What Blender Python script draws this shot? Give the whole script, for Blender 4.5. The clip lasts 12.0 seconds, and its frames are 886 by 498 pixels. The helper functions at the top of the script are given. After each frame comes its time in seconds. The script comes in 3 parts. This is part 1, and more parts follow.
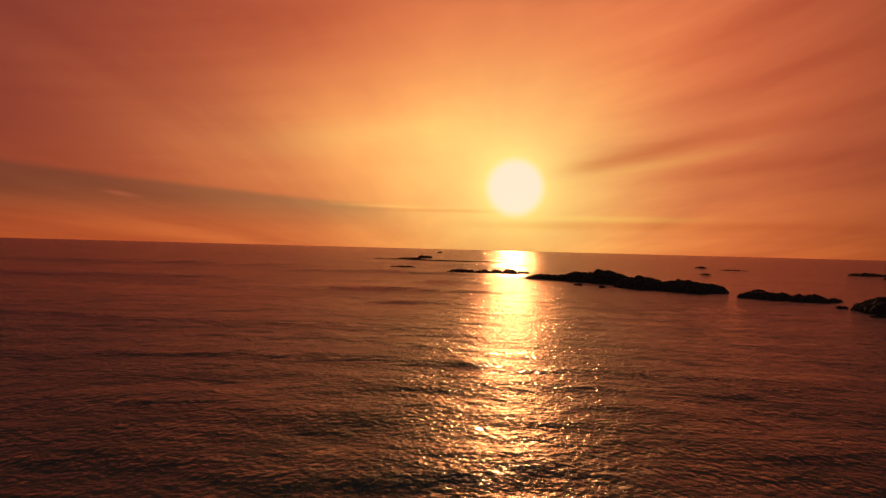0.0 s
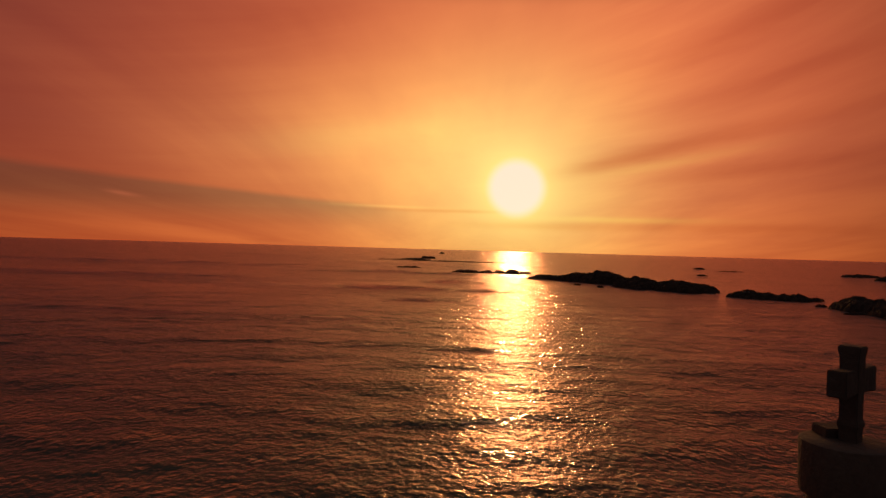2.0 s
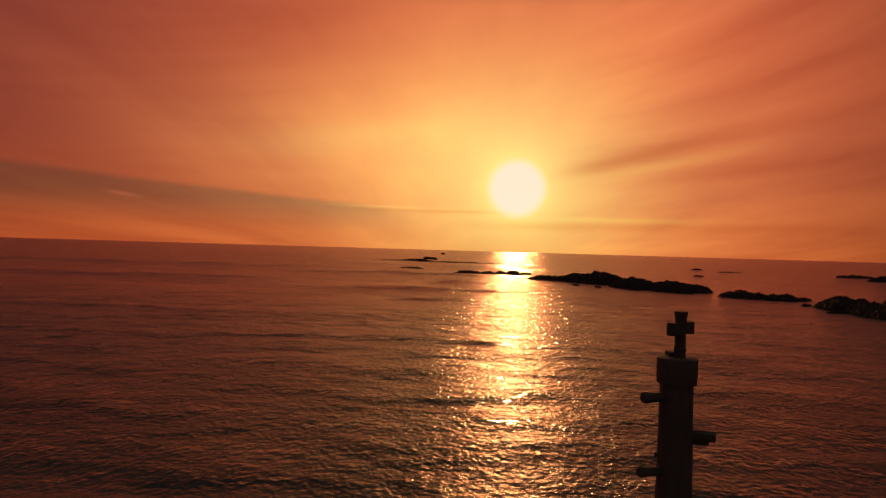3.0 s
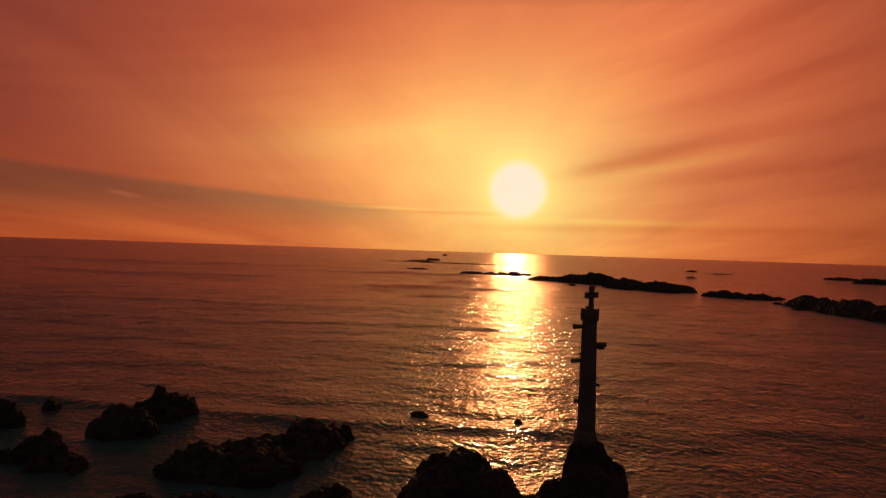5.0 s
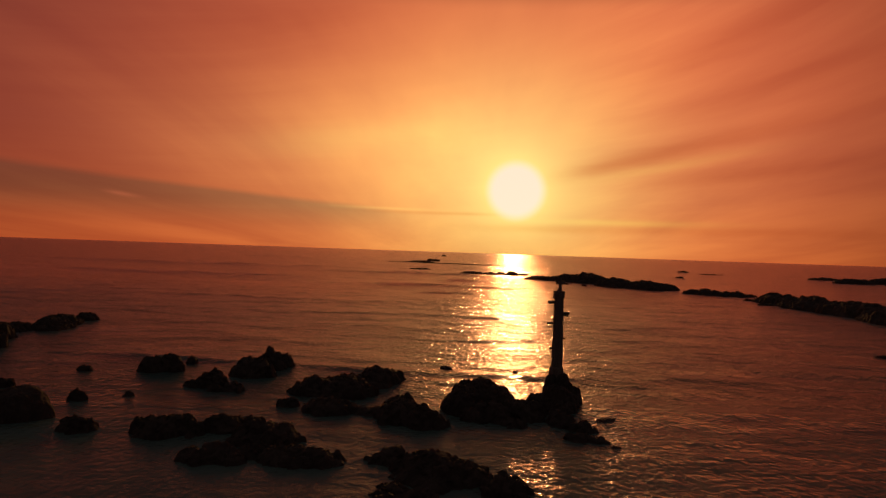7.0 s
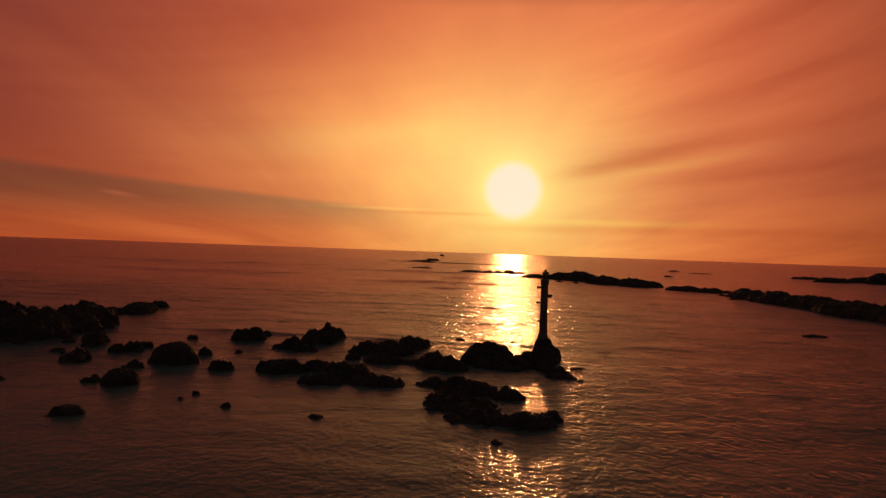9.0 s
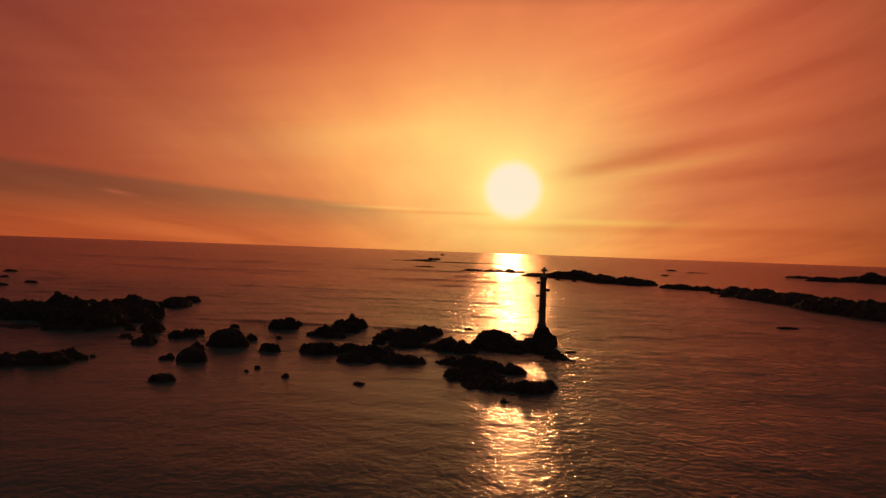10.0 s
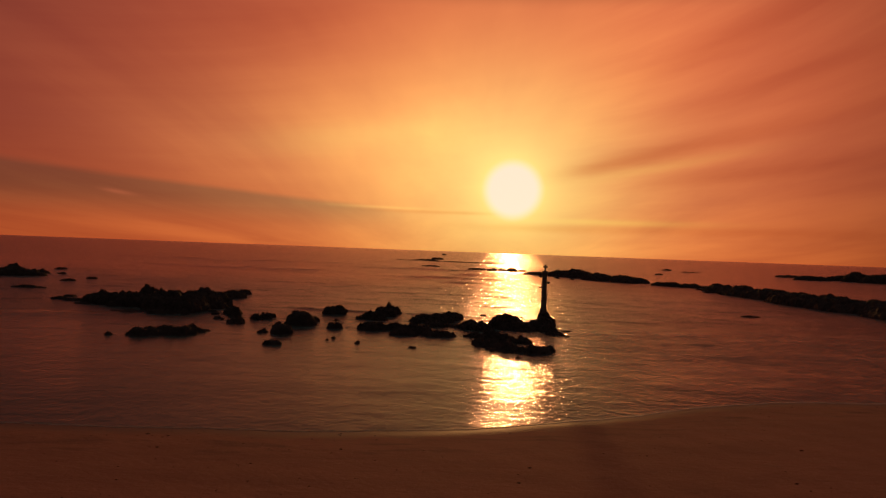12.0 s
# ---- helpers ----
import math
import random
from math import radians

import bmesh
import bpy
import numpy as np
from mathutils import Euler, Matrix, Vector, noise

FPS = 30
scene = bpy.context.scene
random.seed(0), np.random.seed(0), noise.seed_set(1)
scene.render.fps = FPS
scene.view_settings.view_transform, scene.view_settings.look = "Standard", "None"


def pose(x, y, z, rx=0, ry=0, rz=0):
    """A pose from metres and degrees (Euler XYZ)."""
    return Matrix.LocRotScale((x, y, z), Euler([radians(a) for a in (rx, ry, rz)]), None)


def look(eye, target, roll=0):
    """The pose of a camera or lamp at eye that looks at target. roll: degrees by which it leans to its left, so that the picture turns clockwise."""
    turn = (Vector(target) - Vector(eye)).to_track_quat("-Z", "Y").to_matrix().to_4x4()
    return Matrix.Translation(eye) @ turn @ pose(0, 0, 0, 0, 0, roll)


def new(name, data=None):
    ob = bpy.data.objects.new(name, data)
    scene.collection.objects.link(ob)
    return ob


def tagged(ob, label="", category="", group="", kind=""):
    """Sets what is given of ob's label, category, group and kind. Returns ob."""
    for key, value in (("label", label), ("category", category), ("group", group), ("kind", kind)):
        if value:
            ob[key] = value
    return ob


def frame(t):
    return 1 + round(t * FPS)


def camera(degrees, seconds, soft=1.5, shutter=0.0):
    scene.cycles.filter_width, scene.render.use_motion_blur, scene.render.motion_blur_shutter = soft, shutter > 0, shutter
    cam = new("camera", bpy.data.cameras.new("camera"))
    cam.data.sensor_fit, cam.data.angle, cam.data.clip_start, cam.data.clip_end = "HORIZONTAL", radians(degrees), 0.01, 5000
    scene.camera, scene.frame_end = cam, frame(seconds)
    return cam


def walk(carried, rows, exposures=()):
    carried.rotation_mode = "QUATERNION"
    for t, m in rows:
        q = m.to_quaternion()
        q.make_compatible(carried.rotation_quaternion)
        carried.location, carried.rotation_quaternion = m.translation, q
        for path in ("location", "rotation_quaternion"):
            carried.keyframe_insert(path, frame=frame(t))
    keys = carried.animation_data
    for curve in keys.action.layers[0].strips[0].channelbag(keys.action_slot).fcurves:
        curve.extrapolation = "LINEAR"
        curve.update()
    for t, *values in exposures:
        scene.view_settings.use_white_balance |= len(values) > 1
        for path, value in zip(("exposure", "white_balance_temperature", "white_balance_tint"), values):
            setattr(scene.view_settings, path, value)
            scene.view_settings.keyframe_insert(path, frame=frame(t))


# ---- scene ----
cam = camera(70.0, 12.0, soft=1.4)
walk(cam, [
    (0.0, pose(-2.795, 4.105, 11.097, 89.883, -1.500, 0.141)),
    (0.5, pose(-3.510, 1.705, 11.132, 89.879, -1.536, 0.162)),
    (1.0, pose(-4.123, -1.040, 11.206, 89.890, -1.580, 0.182)),
    (1.5, pose(-4.537, -4.098, 11.309, 89.902, -1.609, 0.215)),
    (2.0, pose(-4.740, -7.426, 11.433, 89.917, -1.644, 0.239)),
    (2.5, pose(-5.260, -11.263, 11.622, 89.919, -1.669, 0.241)),
    (3.0, pose(-5.714, -15.463, 11.801, 89.960, -1.664, 0.295)),
    (3.5, pose(-6.164, -19.709, 11.921, 89.996, -1.701, 0.333)),
    (4.0, pose(-6.643, -24.097, 12.001, 90.025, -1.762, 0.357)),
    (4.5, pose(-7.149, -28.716, 12.079, 90.048, -1.829, 0.367)),
    (5.0, pose(-7.641, -33.417, 12.157, 90.062, -1.886, 0.365)),
    (5.5, pose(-8.122, -38.218, 12.222, 90.067, -1.916, 0.353)),
    (6.0, pose(-8.624, -43.223, 12.299, 90.113, -1.927, 0.313)),
    (6.5, pose(-9.136, -48.333, 12.367, 90.119, -1.924, 0.237)),
    (7.0, pose(-9.773, -53.568, 12.406, 90.123, -1.952, 0.192)),
    (7.5, pose(-10.328, -58.742, 12.404, 90.130, -1.970, 0.121)),
    (8.0, pose(-10.887, -63.802, 12.373, 90.136, -1.984, 0.039)),
    (8.5, pose(-11.505, -68.872, 12.311, 90.136, -1.998, -0.038)),
    (9.0, pose(-12.178, -74.131, 12.270, 90.125, -2.018, -0.092)),
    (9.5, pose(-12.982, -79.635, 12.283, 90.100, -2.049, -0.107)),
    (10.0, pose(-13.857, -85.381, 12.291, 90.073, -2.067, -0.104)),
    (10.5, pose(-14.710, -90.829, 12.309, 90.071, -2.059, -0.090)),
    (11.0, pose(-15.703, -96.327, 12.353, 90.026, -2.053, -0.102)),
    (11.5, pose(-16.654, -101.696, 12.376, 90.018, -2.070, -0.109)),
    (12.0, pose(-17.613, -107.174, 12.317, 90.054, -2.128, -0.114)),
])

# ---- world, sun ----
SUN_AZ, SUN_EL = 6.22, 5.56          # degrees to the right of +y, degrees up


class Nodes:
    """Short-hand for building node trees."""

    def __init__(self, tree):
        self.t = tree

    def add(self, kind, **props):
        n = self.t.nodes.new(kind)
        for k, val in props.items():
            if k == "operation":
                n.operation = val
            elif k == "data_type":
                n.data_type = val
            elif k == "blend_type":
                n.blend_type = val
        return n

    def put(self, socket, val):
        if isinstance(val, bpy.types.NodeSocket):
            self.t.links.new(val, socket)
        else:
            socket.default_value = val

    def m(self, op, *args, clamp=False):
        n = self.add("ShaderNodeMath", operation=op)
        n.use_clamp = clamp
        for s, a in zip(n.inputs, args):
            self.put(s, a)
        return n.outputs[0]

    def vec(self, x, y, z):
        n = self.add("ShaderNodeCombineXYZ")
        for s, a in zip(n.inputs, (x, y, z)):
            self.put(s, a)
        return n.outputs[0]

    def sep(self, v):
        n = self.add("ShaderNodeSeparateXYZ")
        self.put(n.inputs[0], v)
        return n.outputs

    def smooth(self, x, a, b, lo=0.0, hi=1.0):
        n = self.add("ShaderNodeMapRange")
        n.interpolation_type = "SMOOTHSTEP"
        for s, a_ in zip(n.inputs, (x, a, b, lo, hi)):
            self.put(s, a_)
        return n.outputs[0]

    def bell(self, x, centre, width):
        """exp(-((x - centre) / width)^2)"""
        d = self.m("DIVIDE", self.m("SUBTRACT", x, centre), width)
        return self.m("EXPONENT", self.m("MULTIPLY", self.m("MULTIPLY", d, d), -1.0))

    def noise(self, v, scale, detail=3.0, rough=0.5, warp=0.0):
        n = self.add("ShaderNodeTexNoise")
        self.put(n.inputs["Vector"], v)
        n.inputs["Scale"].default_value = scale
        n.inputs["Detail"].default_value = detail
        n.inputs["Roughness"].default_value = rough
        n.inputs["Distortion"].default_value = warp
        return n.outputs[0]

    def mix(self, f, a, b, kind="MIX"):
        n = self.add("ShaderNodeMix", data_type="RGBA", blend_type=kind)
        n.clamp_result = False
        self.put(n.inputs[0], f)
        self.put(n.inputs[6], a)
        self.put(n.inputs[7], b)
        return n.outputs[2]

    def ramp(self, f, stops):
        n = self.add("ShaderNodeValToRGB")
        e = n.color_ramp.elements
        while len(e) < len(stops):
            e.new(0.5)
        for el, (p, c) in zip(e, stops):
            el.position, el.color = p, (*c, 1)
        self.put(n.inputs[0], f)
        return n.outputs[0]

    def scaled(self, v, s):
        n = self.add("ShaderNodeVectorMath", operation="MULTIPLY")
        self.put(n.inputs[0], v)
        self.put(n.inputs[1], s)
        return n.outputs[0]


def col(r, g, b):
    return (r, g, b, 1.0)


def make_world():
    w = bpy.data.worlds.new("sunset_sky")
    scene.world = w
    w.use_nodes = True
    w.node_tree.nodes.clear()
    n = Nodes(w.node_tree)
    d = n.add("ShaderNodeTexCoord").outputs["Generated"]
    x, y, z = n.sep(d)
    az = n.m("ADD", n.m("DEGREES", n.m("ARCTAN2", x, y)), 0.14)
    el = n.m("DEGREES", n.m("ARCSINE", z))
    s_az, s_el = math.radians(SUN_AZ), math.radians(SUN_EL)
    dot = n.add("ShaderNodeVectorMath", operation="DOT_PRODUCT")
    n.put(dot.inputs[0], d)
    dot.inputs[1].default_value = (math.sin(s_az) * math.cos(s_el), math.cos(s_az) * math.cos(s_el), math.sin(s_el))
    ang = n.m("DEGREES", n.m("ARCCOSINE", n.m("MINIMUM", dot.outputs["Value"], 1.0)))

    # clear dusk sky from the horizon up, dimmer away from the sun
    up = n.m("MAXIMUM", n.m("DIVIDE", el, 90.0), 0.0)
    base = n.ramp(up, [(0.0, (0.52, 0.090, 0.027)), (0.10, (0.275, 0.048, 0.031)), (0.25, (0.12, 0.038, 0.035)), (1.0, (0.06, 0.03, 0.03))])
    off = n.m("SUBTRACT", az, 18.8)
    off = n.m("MULTIPLY", off, n.smooth(off, -0.5, 0.5, 1 / 78.9, 1 / 18.9))
    side = n.m("ADD", 0.164, n.m("MULTIPLY", 0.836, n.bell(off, 0.0, 1.0)))
    base = n.mix(1.0, base, n.vec(side, side, side), "MULTIPLY")

    # veil of high cloud lit by the low sun, streaks that run towards it
    a0 = math.radians(3.4)
    h = n.m("ADD", n.m("MAXIMUM", z, 0.0), 0.09)
    across = n.m("DIVIDE", n.m("SUBTRACT", n.m("MULTIPLY", x, math.cos(a0)), n.m("MULTIPLY", y, math.sin(a0))), h)
    along = n.m("DIVIDE", n.m("ADD", n.m("MULTIPLY", x, math.sin(a0)), n.m("MULTIPLY", y, math.cos(a0))), h)
    p = n.vec(across, n.m("MULTIPLY", along, 0.22), 0.0)
    streak = n.noise(p, 0.6, 6.0, 0.58, 0.5)
    broad = n.noise(p, 0.28, 2.0, 0.5, 0.3)
    low = n.noise(n.vec(n.m("MULTIPLY", az, 0.022), n.m("MULTIPLY", el, 0.30), 3.0), 1.3, 4.0, 0.55, 0.3)

    glow_wide = n.m("MULTIPLY", n.bell(n.m("MULTIPLY", n.m("SUBTRACT", az, 8.0), n.smooth(az, 6.0, 10.0, 0.88, 1.05)), 0.0, 32.7), n.bell(el, 18.5, 16.8))
    glow_mid = n.m("MULTIPLY", n.bell(az, -3.6, 16.5), n.bell(el, 9.0, 6.5))
    glow_near = n.m("EXPONENT", n.m("DIVIDE", ang, -6.8))
    glow_rim = n.m("EXPONENT", n.m("DIVIDE", ang, -1.6))

    def lit(f, c):
        return n.mix(1.0, n.vec(f, f, f), c, "MULTIPLY")

    sky = n.mix(1.0, base, lit(glow_wide, col(0.554, 0.075, 0.008)), "ADD")
    sky = n.mix(1.0, sky, lit(glow_mid, col(0.339, 0.205, 0.050)), "ADD")
    sky = n.mix(1.0, sky, lit(glow_near, col(0.184, 0.63, 0.19)), "ADD")
    sky = n.mix(1.0, sky, lit(glow_rim, col(0.45, 0.52, 0.16)), "ADD")
    # streaks: the thicker cloud is darker and redder
    thick = n.m("SUBTRACT", n.m("ADD", n.m("MULTIPLY", streak, 0.7), n.m("MULTIPLY", broad, 0.3)), 0.5)
    clear = n.smooth(ang, 2.0, 9.0, 0.15, 1.0)
    thick = n.m("MULTIPLY", thick, clear)
    tone = n.vec(n.m("SUBTRACT", 1.0, n.m("MULTIPLY", thick, 1.15)), n.m("SUBTRACT", 1.0, n.m("MULTIPLY", thick, 1.8)),
                 n.m("SUBTRACT", 1.0, n.m("MULTIPLY", thick, 1.25)))
    sky = n.mix(1.0, sky, tone, "MULTIPLY")

    def slope_bell(ca, ce, wl, wr, we, slope):
        """A bar round (ca, ce) degrees, wl and wr long to its two sides, we thick, that climbs by slope."""
        side_ = n.smooth(az, ca - 0.5, ca + 0.5, wl, wr)
        d_ = n.m("DIVIDE", n.m("SUBTRACT", az, ca), side_)
        along_ = n.m("EXPONENT", n.m("MULTIPLY", n.m("MULTIPLY", d_, d_), -1.0))
        wave = n.m("MULTIPLY", n.m("SUBTRACT", low, 0.5), we * 1.5)
        e2 = n.m("ADD", n.m("SUBTRACT", el, n.m("MULTIPLY", n.m("SUBTRACT", az, ca), slope)), wave)
        return n.m("MULTIPLY", along_, n.bell(e2, ce, we))

    def shade(ca, ce, wl, wr, we, slope, k, c=(0.72, 0.50, 0.45)):
        f = n.m("MULTIPLY", slope_bell(ca, ce, wl, wr, we, slope), n.m("MULTIPLY", n.m("ADD", 0.4, n.m("MULTIPLY", streak, 1.2)), k))
        return n.mix(n.m("MINIMUM", f, 1.0), sky, n.mix(1.0, sky, col(*c), "MULTIPLY"))

    def wisp(ca, ce, wl, wr, we, slope, c):
        f = n.m("MULTIPLY", slope_bell(ca, ce, wl, wr, we, slope), n.m("ADD", 0.4, n.m("MULTIPLY", low, 1.2)))
        return n.mix(1.0, sky, lit(f, col(*c)), "ADD")

    # the cloud's lower edge, with clearer, greyer air beneath it
    edge = n.m("ADD", n.m("ADD", 3.35, n.m("MULTIPLY", n.m("MAXIMUM", n.m("SUBTRACT", -4.0, az), 0.0), 0.076)),
               n.m("MULTIPLY", n.m("SUBTRACT", low, 0.5), 1.0))
    under = n.smooth(n.m("SUBTRACT", el, edge), 0.35, -0.35)
    under = n.m("MULTIPLY", under, n.smooth(az, 0.0, -10.0))
    under = n.m("MULTIPLY", under, n.smooth(el, 0.9, 4.2, 0.0, 1.0))
    sky = n.mix(under, sky, n.mix(1.0, sky, col(0.60, 0.80, 0.98), "MULTIPLY"))
    # bars of cloud on both sides of the sun
    sky = shade(14.5, 7.9, 4.0, 17.0, 0.8, 0.21, 0.85)
    sky = shade(24.0, 6.9, 7.0, 12.0, 0.8, 0.10, 0.45)
    sky = shade(27.0, 14.0, 8.0, 12.0, 1.1, 0.27, 0.35)
    sky = shade(26.0, 18.5, 9.0, 14.0, 1.3, 0.36, 0.45)
    sky = shade(24.0, 2.3, 9.0, 12.0, 0.45, 0.0, 0.5)
    sky = shade(9.0, 2.2, 7.0, 10.0, 0.35, 0.0, 0.45, (0.85, 0.66, 0.5))
    sky = shade(1.5, 3.35, 7.0, 3.0, 0.16, 0.0, 0.7, (0.85, 0.68, 0.6))
    sky = shade(-20.0, 6.9, 9.0, 6.0, 0.7, -0.10, 0.10)
    sky = shade(-13.0, 19.0, 10.0, 6.0, 1.6, 0.2, 0.2)
    sky = wisp(-5.0, 3.62, 4.0, 3.5, 0.13, -0.01, (0.10, 0.09, 0.02))
    sky = wisp(-27.2, 3.75, 1.0, 1.3, 0.17, -0.12, (0.10, 0.022, 0.010))
    sky = wisp(-20.0, 7.2, 9.0, 9.0, 2.4, -0.12, (0.055, 0.018, 0.006))
    sky = wisp(14.0, 2.85, 5.0, 7.0, 0.30, 0.0, (0.06, 0.12, 0.012))
    sky = wisp(17.0, 7.3, 4.0, 7.0, 0.45, 0.18, (0.06, 0.08, 0.012))
    sky = wisp(-6.0, 10.0, 9.0, 6.0, 1.5, 0.15, (0.03, 0.09, 0.02))

    # fine fibres fanning out on the sunward side
    fan = n.m("SUBTRACT", el, n.m("MULTIPLY", n.m("SUBTRACT", az, 6.0), n.m("MULTIPLY", el, 0.014)))
    fibre = n.noise(n.vec(n.m("MULTIPLY", az, 0.05), n.m("MULTIPLY", fan, 0.62), 5.0), 1.0, 5.0, 0.55, 0.25)
    fibre = n.m("MULTIPLY", n.m("SUBTRACT", fibre, 0.5), n.m("ADD", n.smooth(az, 9.0, 17.0, 0.06, 0.40), n.smooth(az, -6.0, -16.0, 0.0, 0.12)))
    sky = n.mix(1.0, sky, n.vec(n.m("SUBTRACT", 1.0, n.m("MULTIPLY", fibre, 0.8)), n.m("SUBTRACT", 1.0, n.m("MULTIPLY", fibre, 1.5)),
                                n.m("SUBTRACT", 1.0, n.m("MULTIPLY", fibre, 1.2))), "MULTIPLY")

    # overhead the cloud thins out to dull grey dusk
    high = n.m("ADD", el, n.m("MULTIPLY", n.m("MULTIPLY", az, az), 0.0014))
    high = n.m("ADD", high, n.m("MULTIPLY", n.m("MAXIMUM", n.m("SUBTRACT", -8.0, az), 0.0), 0.045))
    rest = n.smooth(high, 20.8, 24.5, 1.0, 0.05)
    sky = n.mix(1.0, sky, n.vec(rest, rest, rest), "MULTIPLY")
    away = n.m("MAXIMUM", n.smooth(el, 20.5, 36.0), n.smooth(n.m("ABSOLUTE", az), 48.0, 110.0, 0.0, 0.6))
    sky = n.mix(1.0, sky, lit(away, col(0.056, 0.048, 0.046)), "ADD")

    disc = n.smooth(ang, 3.0, 1.85)
    sky = n.mix(disc, sky, col(0.97, 0.78, 0.60))

    air = n.add("ShaderNodeTexSky")
    air.sky_type = "NISHITA"
    air.sun_disc = False
    air.sun_elevation, air.sun_rotation = s_el, s_az
    far = n.add("ShaderNodeBackground")
    n.put(far.inputs["Color"], air.outputs[0])
    far.inputs["Strength"].default_value = 0.002
    near = n.add("ShaderNodeBackground")
    n.put(near.inputs["Color"], sky)
    near.inputs["Strength"].default_value = 1.0
    both = n.add("ShaderNodeAddShader")
    n.put(both.inputs[0], near.outputs[0])
    n.put(both.inputs[1], far.outputs[0])
    n.put(n.add("ShaderNodeOutputWorld").inputs["Surface"], both.outputs[0])


make_world()

sun = new("sun", bpy.data.lights.new("sun", "SUN"))
sun.data.energy, sun.data.angle, sun.data.color = 0.58, radians(2.2), (1.0, 0.44, 0.13)
a, e = math.radians(SUN_AZ), math.radians(SUN_EL)
sun.matrix_world = look((math.sin(a) * math.cos(e) * 100, math.cos(a) * math.cos(e) * 100, math.sin(e) * 100), (0, 0, 0))


# ---- materials ----
def material(name):
    m = bpy.data.materials.new(name)
    m.use_nodes = True
    n = Nodes(m.node_tree)
    return m, n, m.node_tree.nodes["Principled BSDF"]


def bump(n, bsdf, height, distance=1.0, strength=1.0):
    b = n.add("ShaderNodeBump")
    b.inputs["Strength"].default_value, b.inputs["Distance"].default_value = strength, distance
    n.put(b.inputs["Height"], height)
    n.put(bsdf.inputs["Normal"], b.outputs[0])


def water_material():
    m, n, s = material("sea_water")
    m.node_tree.nodes.remove(s)
    pos = n.add("ShaderNodeNewGeometry").outputs["Position"]
    x, y, z = n.sep(pos)
    # open sea is chopped by the wind; the water behind the rocks lies calmer
    lee = n.m("MULTIPLY", n.smooth(y, 0.0, -22.0), n.smooth(x, 2.0, -14.0))
    gust = n.noise(n.scaled(pos, (0.02, 0.045, 0.0)), 1.0, 2.0, 0.5, 0.5)
    amp = n.m("MULTIPLY", n.m("SUBTRACT", 1.0, n.m("MULTIPLY", lee, 0.60)), n.m("ADD", 0.55, n.m("MULTIPLY", gust, 0.9)))
    amp = n.m("MULTIPLY", amp, n.smooth(y, -14.0, -42.0, 1.0, 0.72))
    turn = math.radians(-4)
    qx = n.m("ADD", n.m("MULTIPLY", x, math.cos(turn)), n.m("MULTIPLY", y, math.sin(turn)))
    qy = n.m("SUBTRACT", n.m("MULTIPLY", y, math.cos(turn)), n.m("MULTIPLY", x, math.sin(turn)))
    q = n.vec(n.m("MULTIPLY", qx, 1.1), qy, 0.0)
    q2 = n.vec(n.m("MULTIPLY", qx, 1.25), qy, 4.0)

    rollers = n.noise(q, 0.055, 2.0, 0.5, 0.6)
    chop = n.noise(q, 0.58, 2.0, 0.5)
    ripple = n.noise(q2, 3.6, 2.0, 0.5)
    small = n.noise(n.vec(n.m("MULTIPLY", qx, 1.2), qy, 2.0), 1.9, 1.0, 0.5)
    micro = n.noise(n.vec(n.m("MULTIPLY", qx, 0.8), qy, 9.0), 6.0, 3.0, 0.6)
    height = n.m("ADD", n.m("ADD", n.m("MULTIPLY", chop, 0.24), n.m("MULTIPLY", small, 0.15)), n.m("MULTIPLY", ripple, 0.055))
    height = n.m("ADD", height, n.m("MULTIPLY", rollers, 1.2))
    crests = n.noise(n.vec(n.m("MULTIPLY", qx, 0.13), n.m("MULTIPLY", qy, 0.36), 7.0), 1.0, 3.0, 0.55, 0.4)
    height = n.m("ADD", height, n.m("MULTIPLY", crests, 0.14))
    # wind waves and swell, the longer ones out at sea
    wind = n.noise(n.vec(n.m("MULTIPLY", qx, 0.11), n.m("MULTIPLY", qy, 0.17), 11.0), 1.0, 3.0, 0.55, 0.5)
    height = n.m("ADD", height, n.m("MULTIPLY", wind, n.smooth(y, 0.0, 120.0, 0.25, 1.0)))
    swell = n.noise(n.vec(n.m("MULTIPLY", qx, 0.022), n.m("MULTIPLY", qy, 0.045), 13.0), 1.0, 3.0, 0.55, 0.5)
    height = n.m("ADD", height, n.m("MULTIPLY", swell, n.smooth(y, 90.0, 400.0, 0.3, 2.8)))
    bm_ = n.add("ShaderNodeBump")
    bm_.inputs["Distance"].default_value = 1.0
    n.put(bm_.inputs["Height"], n.m("ADD", n.m("MULTIPLY", height, amp), n.m("MULTIPLY", micro, n.m("ADD", 0.010, n.m("MULTIPLY", amp, 0.035)))))
    nor = bm_.outputs[0]
    murk = n.noise(n.scaled(pos, (0.03, 0.05, 0.0)), 1.0, 3.0)
    deep = n.add("ShaderNodeBsdfDiffuse")
    body = n.ramp(murk, [(0.3, (0.040, 0.076, 0.072)), (0.7, (0.056, 0.102, 0.096))])
    # sandy shallows along the shore
    n.put(deep.inputs["Color"], n.mix(n.smooth(y, 8.0, -24.0), body, n.ramp(murk, [(0.3, (0.078, 0.108, 0.098)), (0.7, (0.104, 0.140, 0.124))])))
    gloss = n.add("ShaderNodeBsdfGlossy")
    # reflected sunset colour is put into the gloss tint: cool inshore, redder out at sea
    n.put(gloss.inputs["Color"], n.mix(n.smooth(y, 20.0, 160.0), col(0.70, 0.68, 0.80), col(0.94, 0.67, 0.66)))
    n.put(gloss.inputs["Roughness"], n.smooth(y, 20.0, 400.0, 0.05, 0.09))
